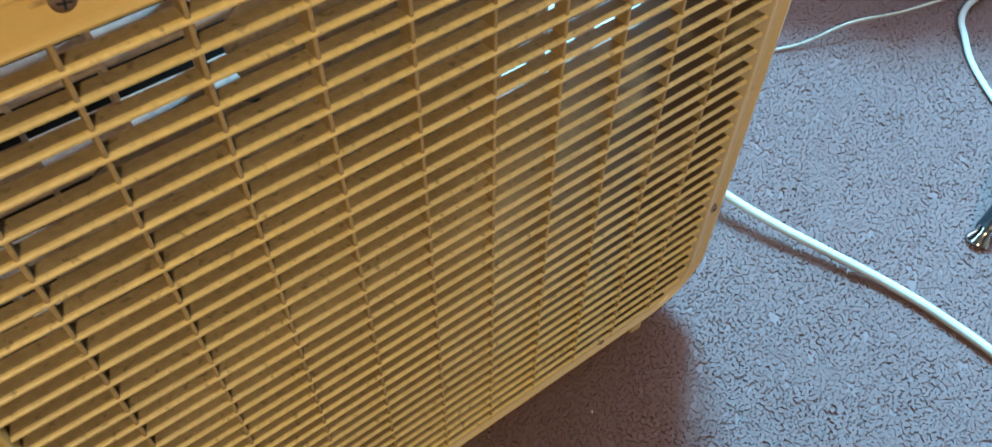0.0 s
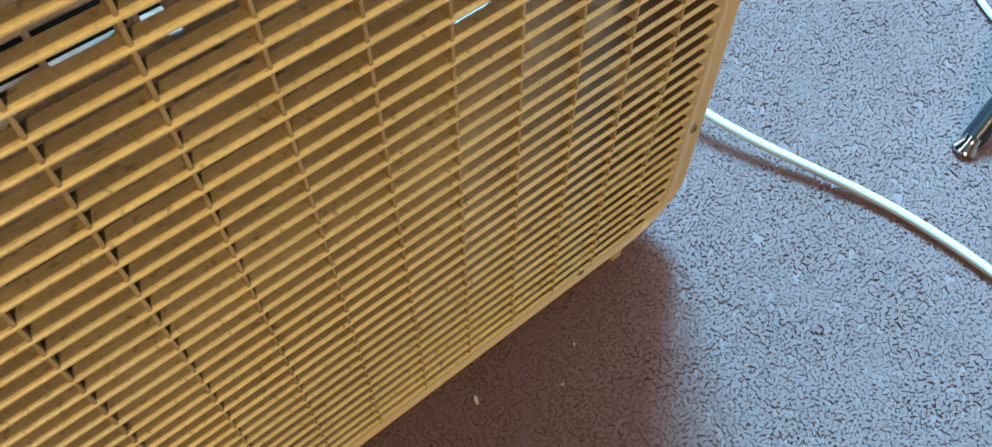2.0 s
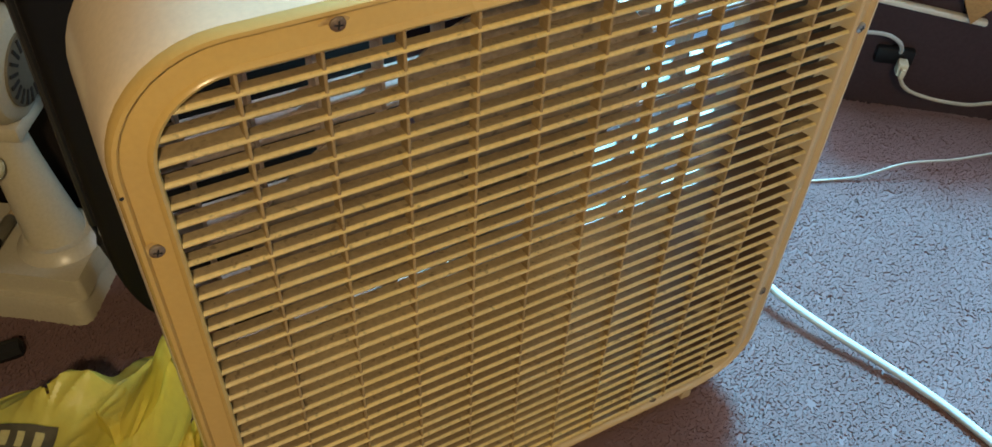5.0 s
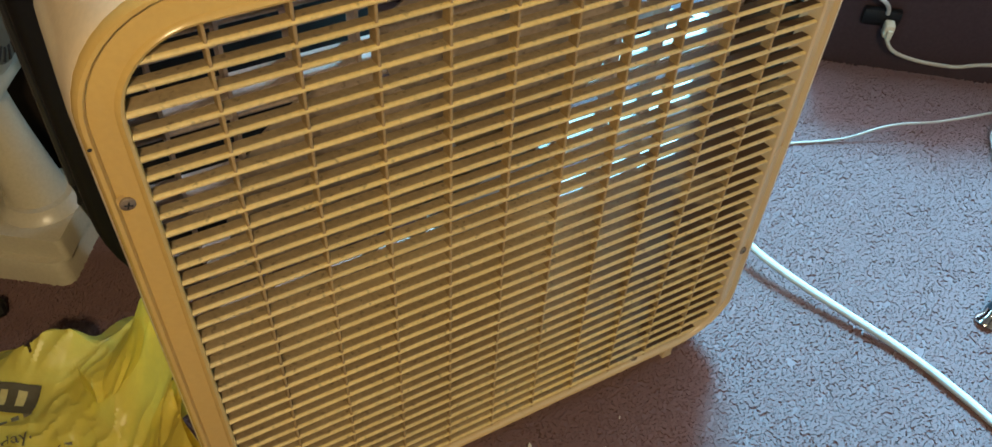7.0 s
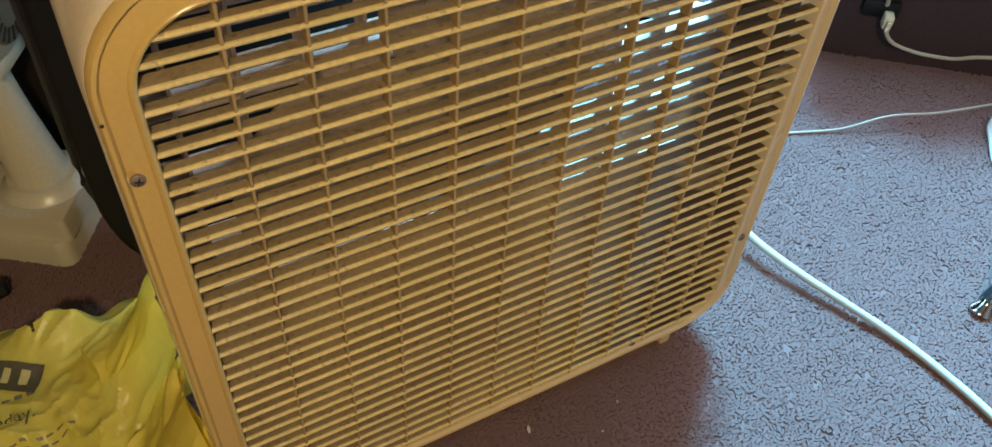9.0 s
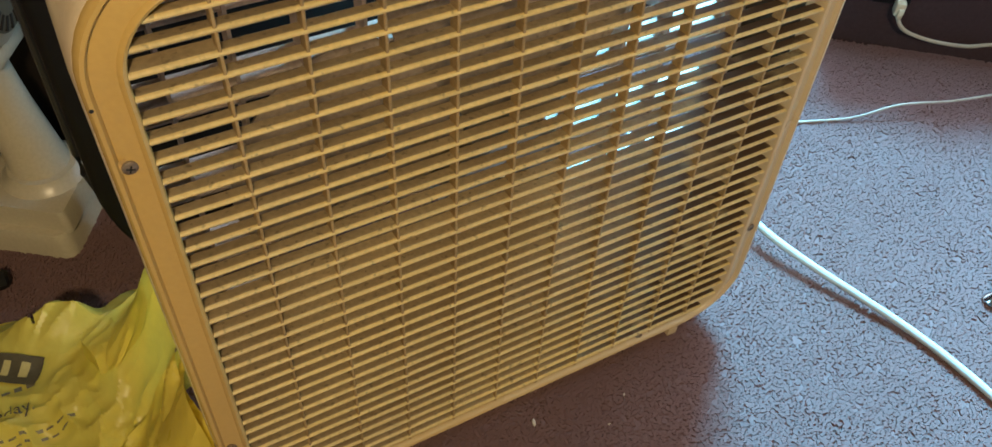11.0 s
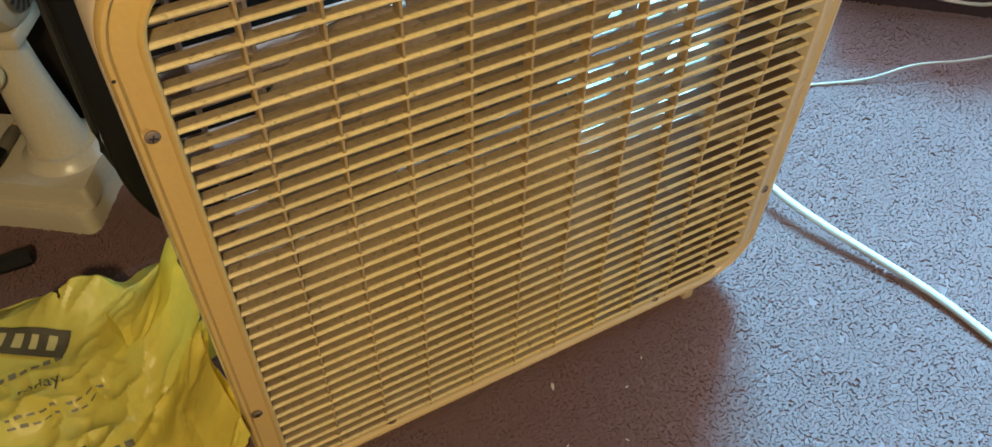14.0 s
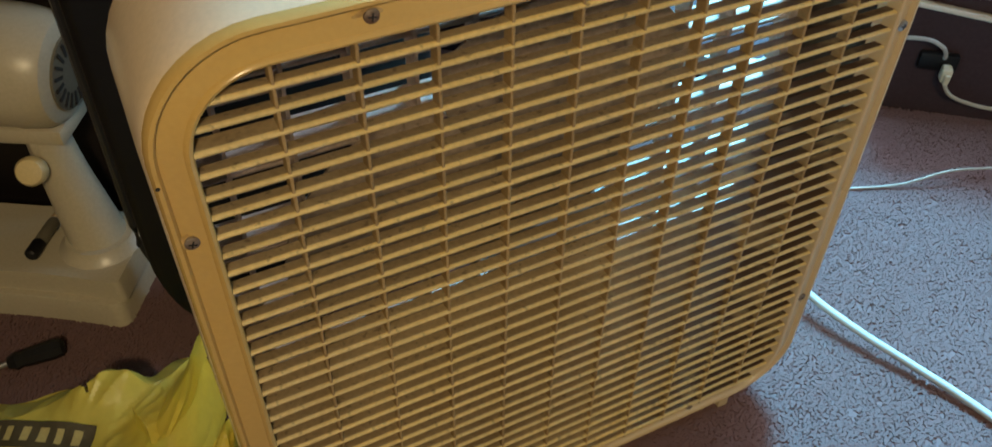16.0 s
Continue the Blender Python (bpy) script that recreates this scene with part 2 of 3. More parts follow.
def lathe(bm, profile, segs=32, m=None, cap=True):
    """Turns (radius, height) pairs round the z axis."""
    rings = []
    for r, z in profile:
        rings.append([bm.verts.new((r * math.cos(2 * math.pi * k / segs), r * math.sin(2 * math.pi * k / segs), z)) for k in range(segs)])
    for a, b in zip(rings, rings[1:]):
        for k in range(segs):
            bm.faces.new((a[k], a[(k + 1) % segs], b[(k + 1) % segs], b[k]))
    if cap:
        bm.faces.new(rings[0][::-1])
        bm.faces.new(rings[-1])
    if m is not None:
        bmesh.ops.transform(bm, matrix=m, verts=[v for r in rings for v in r])


def smooth_path(points, steps=10):
    """A Catmull-Rom line through the points."""
    p = [Vector(q) for q in points]
    p = [2 * p[0] - p[1]] + p + [2 * p[-1] - p[-2]]
    line = []
    for a, b, c, d in zip(p, p[1:], p[2:], p[3:]):
        for k in range(steps):
            t = k / steps
            line.append(0.5 * ((2 * b) + (c - a) * t + (2 * a - 5 * b + 4 * c - d) * t * t + (3 * b - a - 3 * c + d) * t ** 3))
    return line + [p[-2]]


def tube(bm, points, r, segs=10, flat=1.0, steps=10, taper=None):
    line = smooth_path(points, steps)
    rings = []
    for k, q in enumerate(line):
        d = (line[min(k + 1, len(line) - 1)] - line[max(k - 1, 0)]).normalized()
        side = d.cross(Vector((0, 0, 1)))
        side = side.normalized() if side.length > 1e-3 else Vector((1, 0, 0))
        up = side.cross(d)
        rr = r if taper is None else r + (taper - r) * k / (len(line) - 1)
        rings.append([bm.verts.new(q + side * rr * math.cos(2 * math.pi * j / segs) + up * rr * flat * math.sin(2 * math.pi * j / segs)) for j in range(segs)])
    for a, b in zip(rings, rings[1:]):
        for j in range(segs):
            bm.faces.new((a[j], a[(j + 1) % segs], b[(j + 1) % segs], b[j]))
    bm.faces.new(rings[0][::-1])
    bm.faces.new(rings[-1])


def align(at, direction):
    """A pose whose z axis points along the direction."""
    return Matrix.Translation(at) @ Vector(direction).to_track_quat("Z", "Y").to_matrix().to_4x4()


# ---- the room ----
def wall_slab(name, corners, thick, mat, label):
    """A wall between two places of the plan, thickened away from the room, floor to ceiling."""
    a, b = (Vector(c) for c in corners)
    d = (b - a).normalized()
    o = Vector((d.y, -d.x, 0)) * thick
    bm = bmesh.new()
    vs = [bm.verts.new(q + Vector((0, 0, z))) for z in (-0.02, 2.4) for q in (a, b, b + o, a + o)]
    for f in ((3, 2, 1, 0), (4, 5, 6, 7), (0, 1, 5, 4), (1, 2, 6, 5), (2, 3, 7, 6), (3, 0, 4, 7)):
        bm.faces.new([vs[k] for k in f])
    return tagged(part(name, bm, mat, smooth=False), label, "wall", kind="structure")


N0, N1, M0, M1 = -2.3, WALL_D, -1.7, 1.9
bm = bmesh.new()
vs = [bm.verts.new(room(n, m, z)) for z in (-0.06, -0.003) for n, m in ((N0, M0), (N1 + 0.2, M0), (N1 + 0.2, M1), (N0, M1))]
for f in ((3, 2, 1, 0), (4, 5, 6, 7), (0, 1, 5, 4), (1, 2, 6, 5), (2, 3, 7, 6), (3, 0, 4, 7)):
    bm.faces.new([vs[k] for k in f])
tagged(part("floor", bm, M_CARPET, smooth=False), "reddish-brown cut-pile carpeted floor", "floor", kind="structure")
bm = bmesh.new()
vs = [bm.verts.new(room(n, m, z)) for z in (2.4, 2.46) for n, m in ((N0 - 0.1, M0 - 0.1), (N1 + 0.2, M0 - 0.1), (N1 + 0.2, M1 + 0.1), (N0 - 0.1, M1 + 0.1))]
for f in ((3, 2, 1, 0), (4, 5, 6, 7), (0, 1, 5, 4), (1, 2, 6, 5), (2, 3, 7, 6), (3, 0, 4, 7)):
    bm.faces.new([vs[k] for k in f])
tagged(part("ceiling", bm, M_CEIL, smooth=False), "plain white ceiling", "ceiling", kind="structure")
wall_slab("wall_south", (room(N0, M0), room(N0, M1)), -0.1, M_PLASTER, "plain tan plaster wall")
wall_slab("wall_west", (room(N0, M0), room(N1, M0)), 0.1, M_PLASTER, "plain tan plaster wall")
wall_slab("wall_east", (room(N0, M1), room(N1, M1)), -0.1, M_PLASTER, "plain tan plaster wall")

# window wall with a through opening; its unseen low left part added for light
WALL_POSE = Matrix((( WM.x, WN.x, 0, WN.x * WALL_D), (WM.y, WN.y, 0, WN.y * WALL_D), (0, 0, 1, 0), (0, 0, 0, 1)))
WL, WS, WR = WINDOW_M - WH, 0.475, WINDOW_M + WH
bm = bmesh.new()
for lo, hi in (((M0 - 0.1, 0, -0.02), (WL, 0.16, 2.4)), ((WR, 0, -0.02), (M1 + 0.1, 0.16, 2.4)), ((WL, 0, -0.02), (WS, 0.16, 0.05)),
               ((WS, 0, -0.02), (WR, 0.16, WINDOW_Z[0])), ((WL, 0, WINDOW_Z[1]), (WR, 0.16, 2.4))):
    box(bm, lo, hi, m=WALL_POSE)
bmesh.ops.remove_doubles(bm, verts=bm.verts, dist=1e-5)
tagged(part("wall_north", bm, M_WALL, smooth=False), "shade-dark plum wall below a window", "wall", kind="structure")
window = tagged(new("window_1"), "white-framed window letting in cool daylight, low left part added unseen", "window", kind="structure")
for lo, hi in (((WS, -0.012, WINDOW_Z[0] - 0.010), (WR, -0.001, WINDOW_Z[0])), ((WL, -0.012, 0.02), (WS - 0.005, -0.001, 0.05)), ((WL - 0.03, -0.012, WINDOW_Z[1]), (WR + 0.03, -0.001, WINDOW_Z[1] + 0.03)),
               ((WL - 0.03, -0.012, 0.02), (WL, -0.001, WINDOW_Z[1])), ((WR, -0.012, WINDOW_Z[0] - 0.010), (WR + 0.03, -0.001, WINDOW_Z[1]))):
    bm = bmesh.new()
    box(bm, lo, hi, m=WALL_POSE)
    part("window_frame", bm, M_WHITE, window, smooth=False)

# ---- carpet pile: an uneven sheet with tufts ----
def carpet():
    rng = np.random.default_rng(4)
    step, x0, x1, y0, y1 = 0.0045, -0.34, 1.20, -0.32, 0.66
    nx, ny = int((x1 - x0) / step), int((y1 - y0) / step)
    xs, ys = np.meshgrid(np.linspace(x0, x1, nx), np.linspace(y0, y1, ny))
    xs = xs + rng.uniform(-0.0008, 0.0008, xs.shape)
    ys = ys + rng.uniform(-0.0008, 0.0008, ys.shape)
    coarse = np.zeros(xs.shape)
    for k in range(14):
        fx, fy, ph = rng.uniform(-90, 90), rng.uniform(-90, 90), rng.uniform(0, 6.3)
        coarse += np.sin(fx * xs + fy * ys + ph)
    # short slanted pits between the yarn clumps
    cell = np.zeros((int((x1 - x0) / 0.0015) + 8, int((y1 - y0) / 0.0015) + 8), bool)
    for _ in range(4600):
        px, py, pa = rng.uniform(0, x1 - x0), rng.uniform(0, y1 - y0), rng.normal(0.5, 0.5)
        for t in np.linspace(-1, 1, 6) * rng.uniform(0.0020, 0.0060):
            i, j = int((px + t * math.cos(pa)) / 0.0015), int((py + t * math.sin(pa)) / 0.0015)
            cell[max(i, 0):i + 2, max(j, 0):j + 2] = True
    zs = 0.0003 * coarse / 2.6 + rng.normal(0, 0.0003, xs.shape) + 0.0026
    keep = xs * WN.x + ys * WN.y < WALL_D - 0.004
    verts = np.stack([xs.ravel(), ys.ravel(), zs.ravel()], 1)
    idx = np.arange(nx * ny).reshape(ny, nx)
    q = np.stack([idx[:-1, :-1], idx[:-1, 1:], idx[1:, 1:], idx[1:, :-1]], -1).reshape(-1, 4)
    k = keep.ravel()
    q = q[k[q].all(1)]
    # tufts: three-sided leaning yarn ends
    gx, gy = np.meshgrid(np.arange(x0, x1, 0.00225), np.arange(y0, y1, 0.00225))
    tx = np.clip(gx.ravel() + rng.uniform(-0.0010, 0.0010, gx.size), x0, x1 - 1e-4)
    ty = np.clip(gy.ravel() + rng.uniform(-0.0010, 0.0010, gy.size), y0, y1 - 1e-4)
    ok = (tx * WN.x + ty * WN.y < WALL_D - 0.006)
    ok &= ~cell[((tx - x0) / 0.0015).astype(int), ((ty - y0) / 0.0015).astype(int)]
    tx, ty = tx[ok], ty[ok]
    n = len(tx)
    h, r = rng.uniform(0.0039, 0.0047, n), rng.uniform(0.0016, 0.0024, n)
    la, ll = rng.uniform(0, 6.283, n), rng.uniform(0.0, 0.0016, n)
    a0 = rng.uniform(0, 6.283, n)
    ring = []
    for j in range(3):
        a = a0 + j * 2.0944
        ring.append(np.stack([tx + r * np.cos(a), ty + r * np.sin(a), np.full(n, -0.001)], 1))
    top = []
    for j in range(3):
        a = a0 + j * 2.0944
        top.append(np.stack([tx + ll * np.cos(la) + 1.0 * r * np.cos(a), ty + ll * np.sin(la) + 1.0 * r * np.sin(a), h + 0.0007 * np.cos(a)], 1))
    tv = np.stack(ring + top, 1).reshape(-1, 3)
    base = len(verts) + np.arange(n)[:, None] * 6
    tq = np.concatenate([base + np.array([[j, (j + 1) % 3, 3 + (j + 1) % 3, 3 + j]]) for j in range(3)])
    tt = base + np.array([[3, 4, 5]])
    me = bpy.data.meshes.new("carpet_pile")
    me.from_pydata(np.concatenate([verts, tv]).tolist(), [], q.tolist() + tq.tolist() + tt.tolist())
    me.materials.append(M_CARPET)
    me.polygons.foreach_set("use_smooth", np.concatenate([np.ones(len(q), bool), np.zeros(len(tq) + len(tt), bool)]))
    me.update()
    tagged(new("carpet_pile", me), "reddish-brown cut carpet pile with loose tufts", "carpet", kind="stuff")


carpet()

# ---- the box fan ----
X0, X1, Z0, Z1, RAD = -0.001, 0.459, 0.0300, 0.508, 0.042
PITCH, RIB, ZTOP = 0.01351, 0.042, 0.4419
CX, CZ = (X0 + X1) / 2, (Z0 + Z1) / 2
fan = thing("box_fan", "yellowed cream plastic box fan with louvred front grille standing on carpet", "fan")


def outline(d, segs=10):
    """The grille opening's rounded rectangle, grown by d."""
    pts = []
    for cx, cz, a0 in ((X1 - RAD, Z1 - RAD, 0), (X0 + RAD, Z1 - RAD, 90), (X0 + RAD, Z0 + RAD, 180), (X1 - RAD, Z0 + RAD, 270)):
        for k in range(segs + 1):
            a = radians(a0 + 90 * k / segs)
            pts.append((cx + (RAD + d) * math.cos(a), cz + (RAD + d * (1 if a0 < 180 else 0.545)) * math.sin(a)))
    return pts


def sweep(profile, closed=True):
    """Carries a profile of (growth, depth) pairs round the opening."""
    bm = bmesh.new()
    rings = [[bm.verts.new((x, y, z)) for x, z in outline(d)] for d, y in profile]
    pairs = list(zip(rings, rings[1:] + rings[:1])) if closed else list(zip(rings, rings[1:]))
    n = len(rings[0])
    for a, b in pairs:
        for k in range(n):
            bm.faces.new((a[k], a[(k + 1) % n], b[(k + 1) % n], b[k]))
    return bm


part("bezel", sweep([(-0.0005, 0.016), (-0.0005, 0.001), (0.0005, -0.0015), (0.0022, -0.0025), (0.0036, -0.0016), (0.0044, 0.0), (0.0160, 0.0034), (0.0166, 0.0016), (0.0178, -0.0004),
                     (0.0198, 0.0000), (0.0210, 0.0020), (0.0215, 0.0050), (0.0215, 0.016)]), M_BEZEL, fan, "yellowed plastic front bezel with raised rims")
part("body", sweep([(0.0190, 0.008), (0.0216, 0.0066), (0.0221, 0.0090), (0.0226, 0.014), (0.0228, 0.022), (0.0218, 0.100), (0.0210, 0.104), (0.0195, 0.104), (0.0195, 0.012)]), M_BODY, fan, "cream painted steel housing")


# added dark lining: the shade inside the housing is put into its colour
part("lining", sweep([(0.0186, 0.0125), (0.0192, 0.0125), (0.0192, 0.0875), (0.0186, 0.0875)]), M_LINING, fan, "dark lining with the shade inside the housing in its colour")


def reach(z):
    """The left and right ends of a slat at a height, inside the rounded corners."""
    lo = 0.0
    for c, s in ((Z1 - RAD, 1), (Z0 + RAD, -1)):
        dz = (z - c) * s
        if dz > 0:
            lo = max(lo, RAD - math.sqrt(max(RAD * RAD - dz * dz, 0)))
    return X0 + lo, X1 - lo


def slat_mesh(bm, xa, xb, z, tilt=0.0, depth=0.0092, y=0.0, thick=0.0030):
    """A slat with a thick rounded front lip, thinning towards the back."""
    prof = [(0.0006, -0.60), (0.0, -0.42), (-0.0002, -0.05), (0.0002, 0.18), (0.0008, 0.31), (0.0019, 0.38), (0.0032, 0.34), (0.0055, 0.20), (depth, 0.00),
            (depth - 0.0002, -0.26), (0.0050, -0.36), (0.0024, -0.52)]
    rows = []
    for x in (xa, xb):
        rows.append([bm.verts.new((x, y + py * math.cos(tilt), z + pz * thick + py * math.sin(tilt))) for py, pz in prof])
    n = len(prof)
    for k in range(n):
        f = bm.faces.new((rows[0][k], rows[0][(k + 1) % n], rows[1][(k + 1) % n], rows[1][k]))
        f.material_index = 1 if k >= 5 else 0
    bm.faces.new(rows[0])
    bm.faces.new(rows[1][::-1])


rs = random.Random(5)
for j in range(-4, 31):
    z = ZTOP - j * PITCH
    xa, xb = reach(z)
    bm = bmesh.new()
    if j == -2:
        slat_mesh(bm, xa, RIB, z, radians(13), 0.0110)
        slat_mesh(bm, RIB, xb, z, radians(2))
    else:
        slat_mesh(bm, xa, xb, z + rs.uniform(-0.0003, 0.0003), radians(1 + rs.uniform(-2, 2)))
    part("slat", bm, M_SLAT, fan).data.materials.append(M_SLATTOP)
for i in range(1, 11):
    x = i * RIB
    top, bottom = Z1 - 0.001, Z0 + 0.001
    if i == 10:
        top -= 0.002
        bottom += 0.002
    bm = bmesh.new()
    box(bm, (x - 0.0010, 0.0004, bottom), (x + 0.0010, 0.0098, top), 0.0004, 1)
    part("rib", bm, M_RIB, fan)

# rear grille
part("rear_rim", sweep([(-0.003, 0.088), (0.0194, 0.088), (0.0194, 0.103), (-0.003, 0.103)]), M_REAR, fan)
for j in range(-4, 31):
    z = ZTOP - j * PITCH + 0.004
    xa, xb = reach(min(z, Z1 - 0.003))
    bm = bmesh.new()
    slat_mesh(bm, xa, xb, z, radians(-5), 0.0090, 0.0905, 0.0032)
    part("rear_slat", bm, M_REAR, fan).data.materials.append(M_REAR)
for i in range(1, 11):
    bm = bmesh.new()
    box(bm, (i * RIB - 0.022, 0.088, Z0), (i * RIB - 0.0195, 0.104, Z1))
    part("rear_rib", bm, M_REAR, fan)

# motor and blades
axis = Matrix.Translation((CX, 0, CZ)) @ Matrix.Rotation(radians(90), 4, "X")
bm = bmesh.new()
lathe(bm, [(0.012, -0.030), (0.044, -0.034), (0.050, -0.040), (0.050, -0.082), (0.044, -0.088), (0.010, -0.090)], 32, axis)
part("motor", bm, M_STEEL, fan, "grey steel motor can")
bm = bmesh.new()
lathe(bm, [(0.004, -0.020), (0.016, -0.021), (0.019, -0.024), (0.019, -0.034)], 24, axis)
part("hub", bm, M_CHROME, fan, "shiny metal hub cap")


def blade_mesh(turn):
    bm = bmesh.new()
    nu, nv = 8, 8
    for side in (0, 1):
        g = []
        for u in range(nu + 1):
            r = 0.046 + (0.198 - 0.046) * u / nu
            span = radians(47 + 22 * math.sin(math.pi * min(u / nu * 0.75 + 0.15, 1)))
            row = []
            for v in range(nv + 1):
                a = radians(turn) + span * (v / nv - 0.5)
                y = 0.056 + 0.024 * (v / nv - 0.5) * (1.1 - 0.4 * u / nu) + 0.004 * math.sin(math.pi * v / nv) + 0.0018 * side
                rr = r - (0.014 * (abs(v / nv - 0.5) * 2) ** 3 if u == nu else 0)
                row.append(bm.verts.new((CX + rr * math.cos(a), y, CZ + rr * math.sin(a))))
            g.append(row)
        for u in range(nu):
            for v in range(nv):
                f = (g[u][v], g[u][v + 1], g[u + 1][v + 1], g[u + 1][v])
                bm.faces.new(f if side else f[::-1])
        if side == 0:
            first = g
        else:
            rim = lambda q: [q[0][v] for v in range(nv + 1)] + [q[u][nv] for u in range(1, nu + 1)] + [q[nu][v] for v in range(nv - 1, -1, -1)] + [q[u][0] for u in range(nu - 1, 0, -1)]
            a, b = rim(first), rim(g)
            for k in range(len(a)):
                bm.faces.new((a[k], a[(k + 1) % len(a)], b[(k + 1) % len(a)], b[k]))
    return bm


for turn in (86, 152, 218, 284):
    part("blade", blade_mesh(turn), M_BLADE, fan)

# screws with rust-streaked heads, and two feet
def screw(x, z, turn, mat):
    bm = bmesh.new()
    m = Matrix.Translation((x, 0.0022, z)) @ Matrix.Rotation(radians(90), 4, "X")
    lathe(bm, [(0.0026, -0.002), (0.0042, 0.0004), (0.0040, 0.0016), (0.0026, 0.0024), (0.0009, 0.0026)], 16, m)
    s = part("screw", bm, mat, fan, "rusty cross-head screw")
    for a in (turn, turn + 90):
        bm = bmesh.new()
        box(bm, (-0.0022, -0.0006, -0.0004), (0.0022, 0.0002, 0.0004), m=Matrix.Translation((x, 0, z)) @ Matrix.Rotation(radians(a), 4, "Y"))
        part("slot", bm, M_DARK, s, smooth=False)


for x, z, turn, mat in ((-0.0130, 0.4168, 20, M_RUST), (-0.0132, 0.1325, 50, M_RUST), (0.0930, 0.5195, 10, M_RUST), (0.366, 0.5195, 35, M_RUST), (0.4712, 0.4145, 5, M_STEEL), (0.4700, 0.1355, 40, M_RUST),
                        (0.0890, 0.0285, 15, M_RUST), (0.367, 0.0285, 60, M_RUST)):
    screw(x, z, turn, mat)
for x, z, r in ((0.0915, 0.5190, 0.0068), (-0.0136, 0.4178, 0.0060)):
    bm = bmesh.new()
    lathe(bm, [(r, 0.0), (r * 0.9, 0.0003)], 14, Matrix.Translation((x, 0.0026, z)) @ Matrix.Rotation(radians(90), 4, "X"))
    bmesh.ops.scale(bm, vec=(1.25, 1, 0.8), space=Matrix.Translation((-x, 0, -z)), verts=bm.verts)
    bmesh.ops.rotate(bm, cent=(x, 0.0026, z), matrix=Matrix.Rotation(radians(14), 3, "X" if z > 0.5 else "Z"), verts=bm.verts)
    part("rust_stain", bm, M_STAIN, fan, "brown rust stain round a screw")
# a dark chip in the rim
bm = bmesh.new()
lathe(bm, [(0.0012, 0.0), (0.0008, 0.0005)], 8, Matrix.Translation((-0.0205, -0.0004, 0.457)) @ Matrix.Rotation(radians(90), 4, "X"))
part("chip", bm, M_DARK, fan, "small dark chip in the rim")
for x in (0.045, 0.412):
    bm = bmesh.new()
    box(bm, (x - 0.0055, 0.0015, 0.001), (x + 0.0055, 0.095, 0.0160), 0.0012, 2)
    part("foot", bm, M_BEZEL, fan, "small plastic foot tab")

# ---- black case behind the fan ----
bm = bmesh.new()
pts = [(0.24, 0.004), (0.20, 0.0)]
for k in range(13):
    a = radians(270 - 90 * k / 12)
    pts.append((0.062 + 0.108 * math.cos(a), 0.15 + 0.15 * math.sin(a)))
pts += [(-0.042, 0.42), (-0.040, 0.66), (-0.03, 0.70), (0.0, 0.72), (0.24, 0.72)]
faces = []
# unseen back face set deeper to block window light from the desk fan
for y in (0.285, 0.400):
    faces.append(bm.faces.new([bm.verts.new((x, y, z)) for x, z in pts]))
a, b = (list(f.verts) for f in faces)
for k in range(len(a)):
    bm.faces.new((a[k], a[(k + 1) % len(a)], b[(k + 1) % len(a)], b[k]))
bmesh.ops.recalc_face_normals(bm, faces=bm.faces)
bmesh.ops.bevel(bm, geom=[e for e in bm.edges if len(e.link_faces) == 2 and e.calc_face_angle() > 1.2], offset=0.008, segments=3, profile=0.5, affect="EDGES")
case = thing("hard_case", "black round-cornered hard plastic case standing behind the box fan", "case")
part("shell", bm, M_BLACK, case)
bm = bmesh.new()
tube(bm, [(x - 0.0035 if x < 0.1 else x, 0.342, max(z - (0.001 if z < 0.15 else -0.002), 0.005)) for x, z in pts[1:]], 0.004, 8, 1.0, 3)
part("rim", bm, M_TUBE, case, "black rim along the case edge")

# ---- white desk fan ----
U, V = Vector((-0.848, 0.530, 0)), Vector((0.530, 0.848, 0))
FA = Vector((-0.089, 0.357, 0))
FP = Matrix(((U.x, V.x, 0, FA.x), (U.y, V.y, 0, FA.y), (0, 0, 1, 0), (0, 0, 0, 1)))
desk = thing("desk_fan", "aged white plastic desk fan with tilted neck standing on carpet", "fan")


def plate(lo, hi, z0, z1, r, bow, inset):
    """A rounded plate whose front edge bows inward and whose top is a little smaller."""
    bm = bmesh.new()
    loop = []
    for cu, cv, a0 in ((hi[0] - r, hi[1] - r, 0), (lo[0] + r, hi[1] - r, 90), (lo[0] + r, lo[1] + r, 180), (hi[0] - r, lo[1] + r, 270)):
        for k in range(7):
            a = radians(a0 + 15 * k)
            loop.append((cu + r * math.cos(a), cv + r * math.sin(a)))
    mid = []
    for k in range(1, 12):
        t = k / 12
        mid.append((lo[0] + r + (hi[0] - lo[0] - 2 * r) * t, lo[1]))
    loop = loop[:21] + mid + loop[21:]
    c = ((lo[0] + hi[0]) / 2, (lo[1] + hi[1]) / 2)
    rings = []
    for z, s in ((z0, 0.0), (z0 + (z1 - z0) * 0.7, inset * 0.4), (z1 - 0.003, inset * 0.75), (z1, inset)):
        ring = []
        for u, v in loop:
            if v < lo[1] + r:
                t = (u - lo[0]) / (hi[0] - lo[0])
                v = v + bow * math.sin(math.pi * min(max(t, 0), 1))
            k = 1 - s / 0.1
            ring.append(bm.verts.new(FP @ Vector((c[0] + (u - c[0]) * k, c[1] + (v - c[1]) * k, z))))
        rings.append(ring)
    n = len(loop)
    for a, b in zip(rings, rings[1:]):
        for k in range(n):
            bm.faces.new((a[k], a[(k + 1) % n], b[(k + 1) % n], b[k]))
    bm.faces.new(rings[0][::-1])
    bm.faces.new(rings[-1])
    return bm


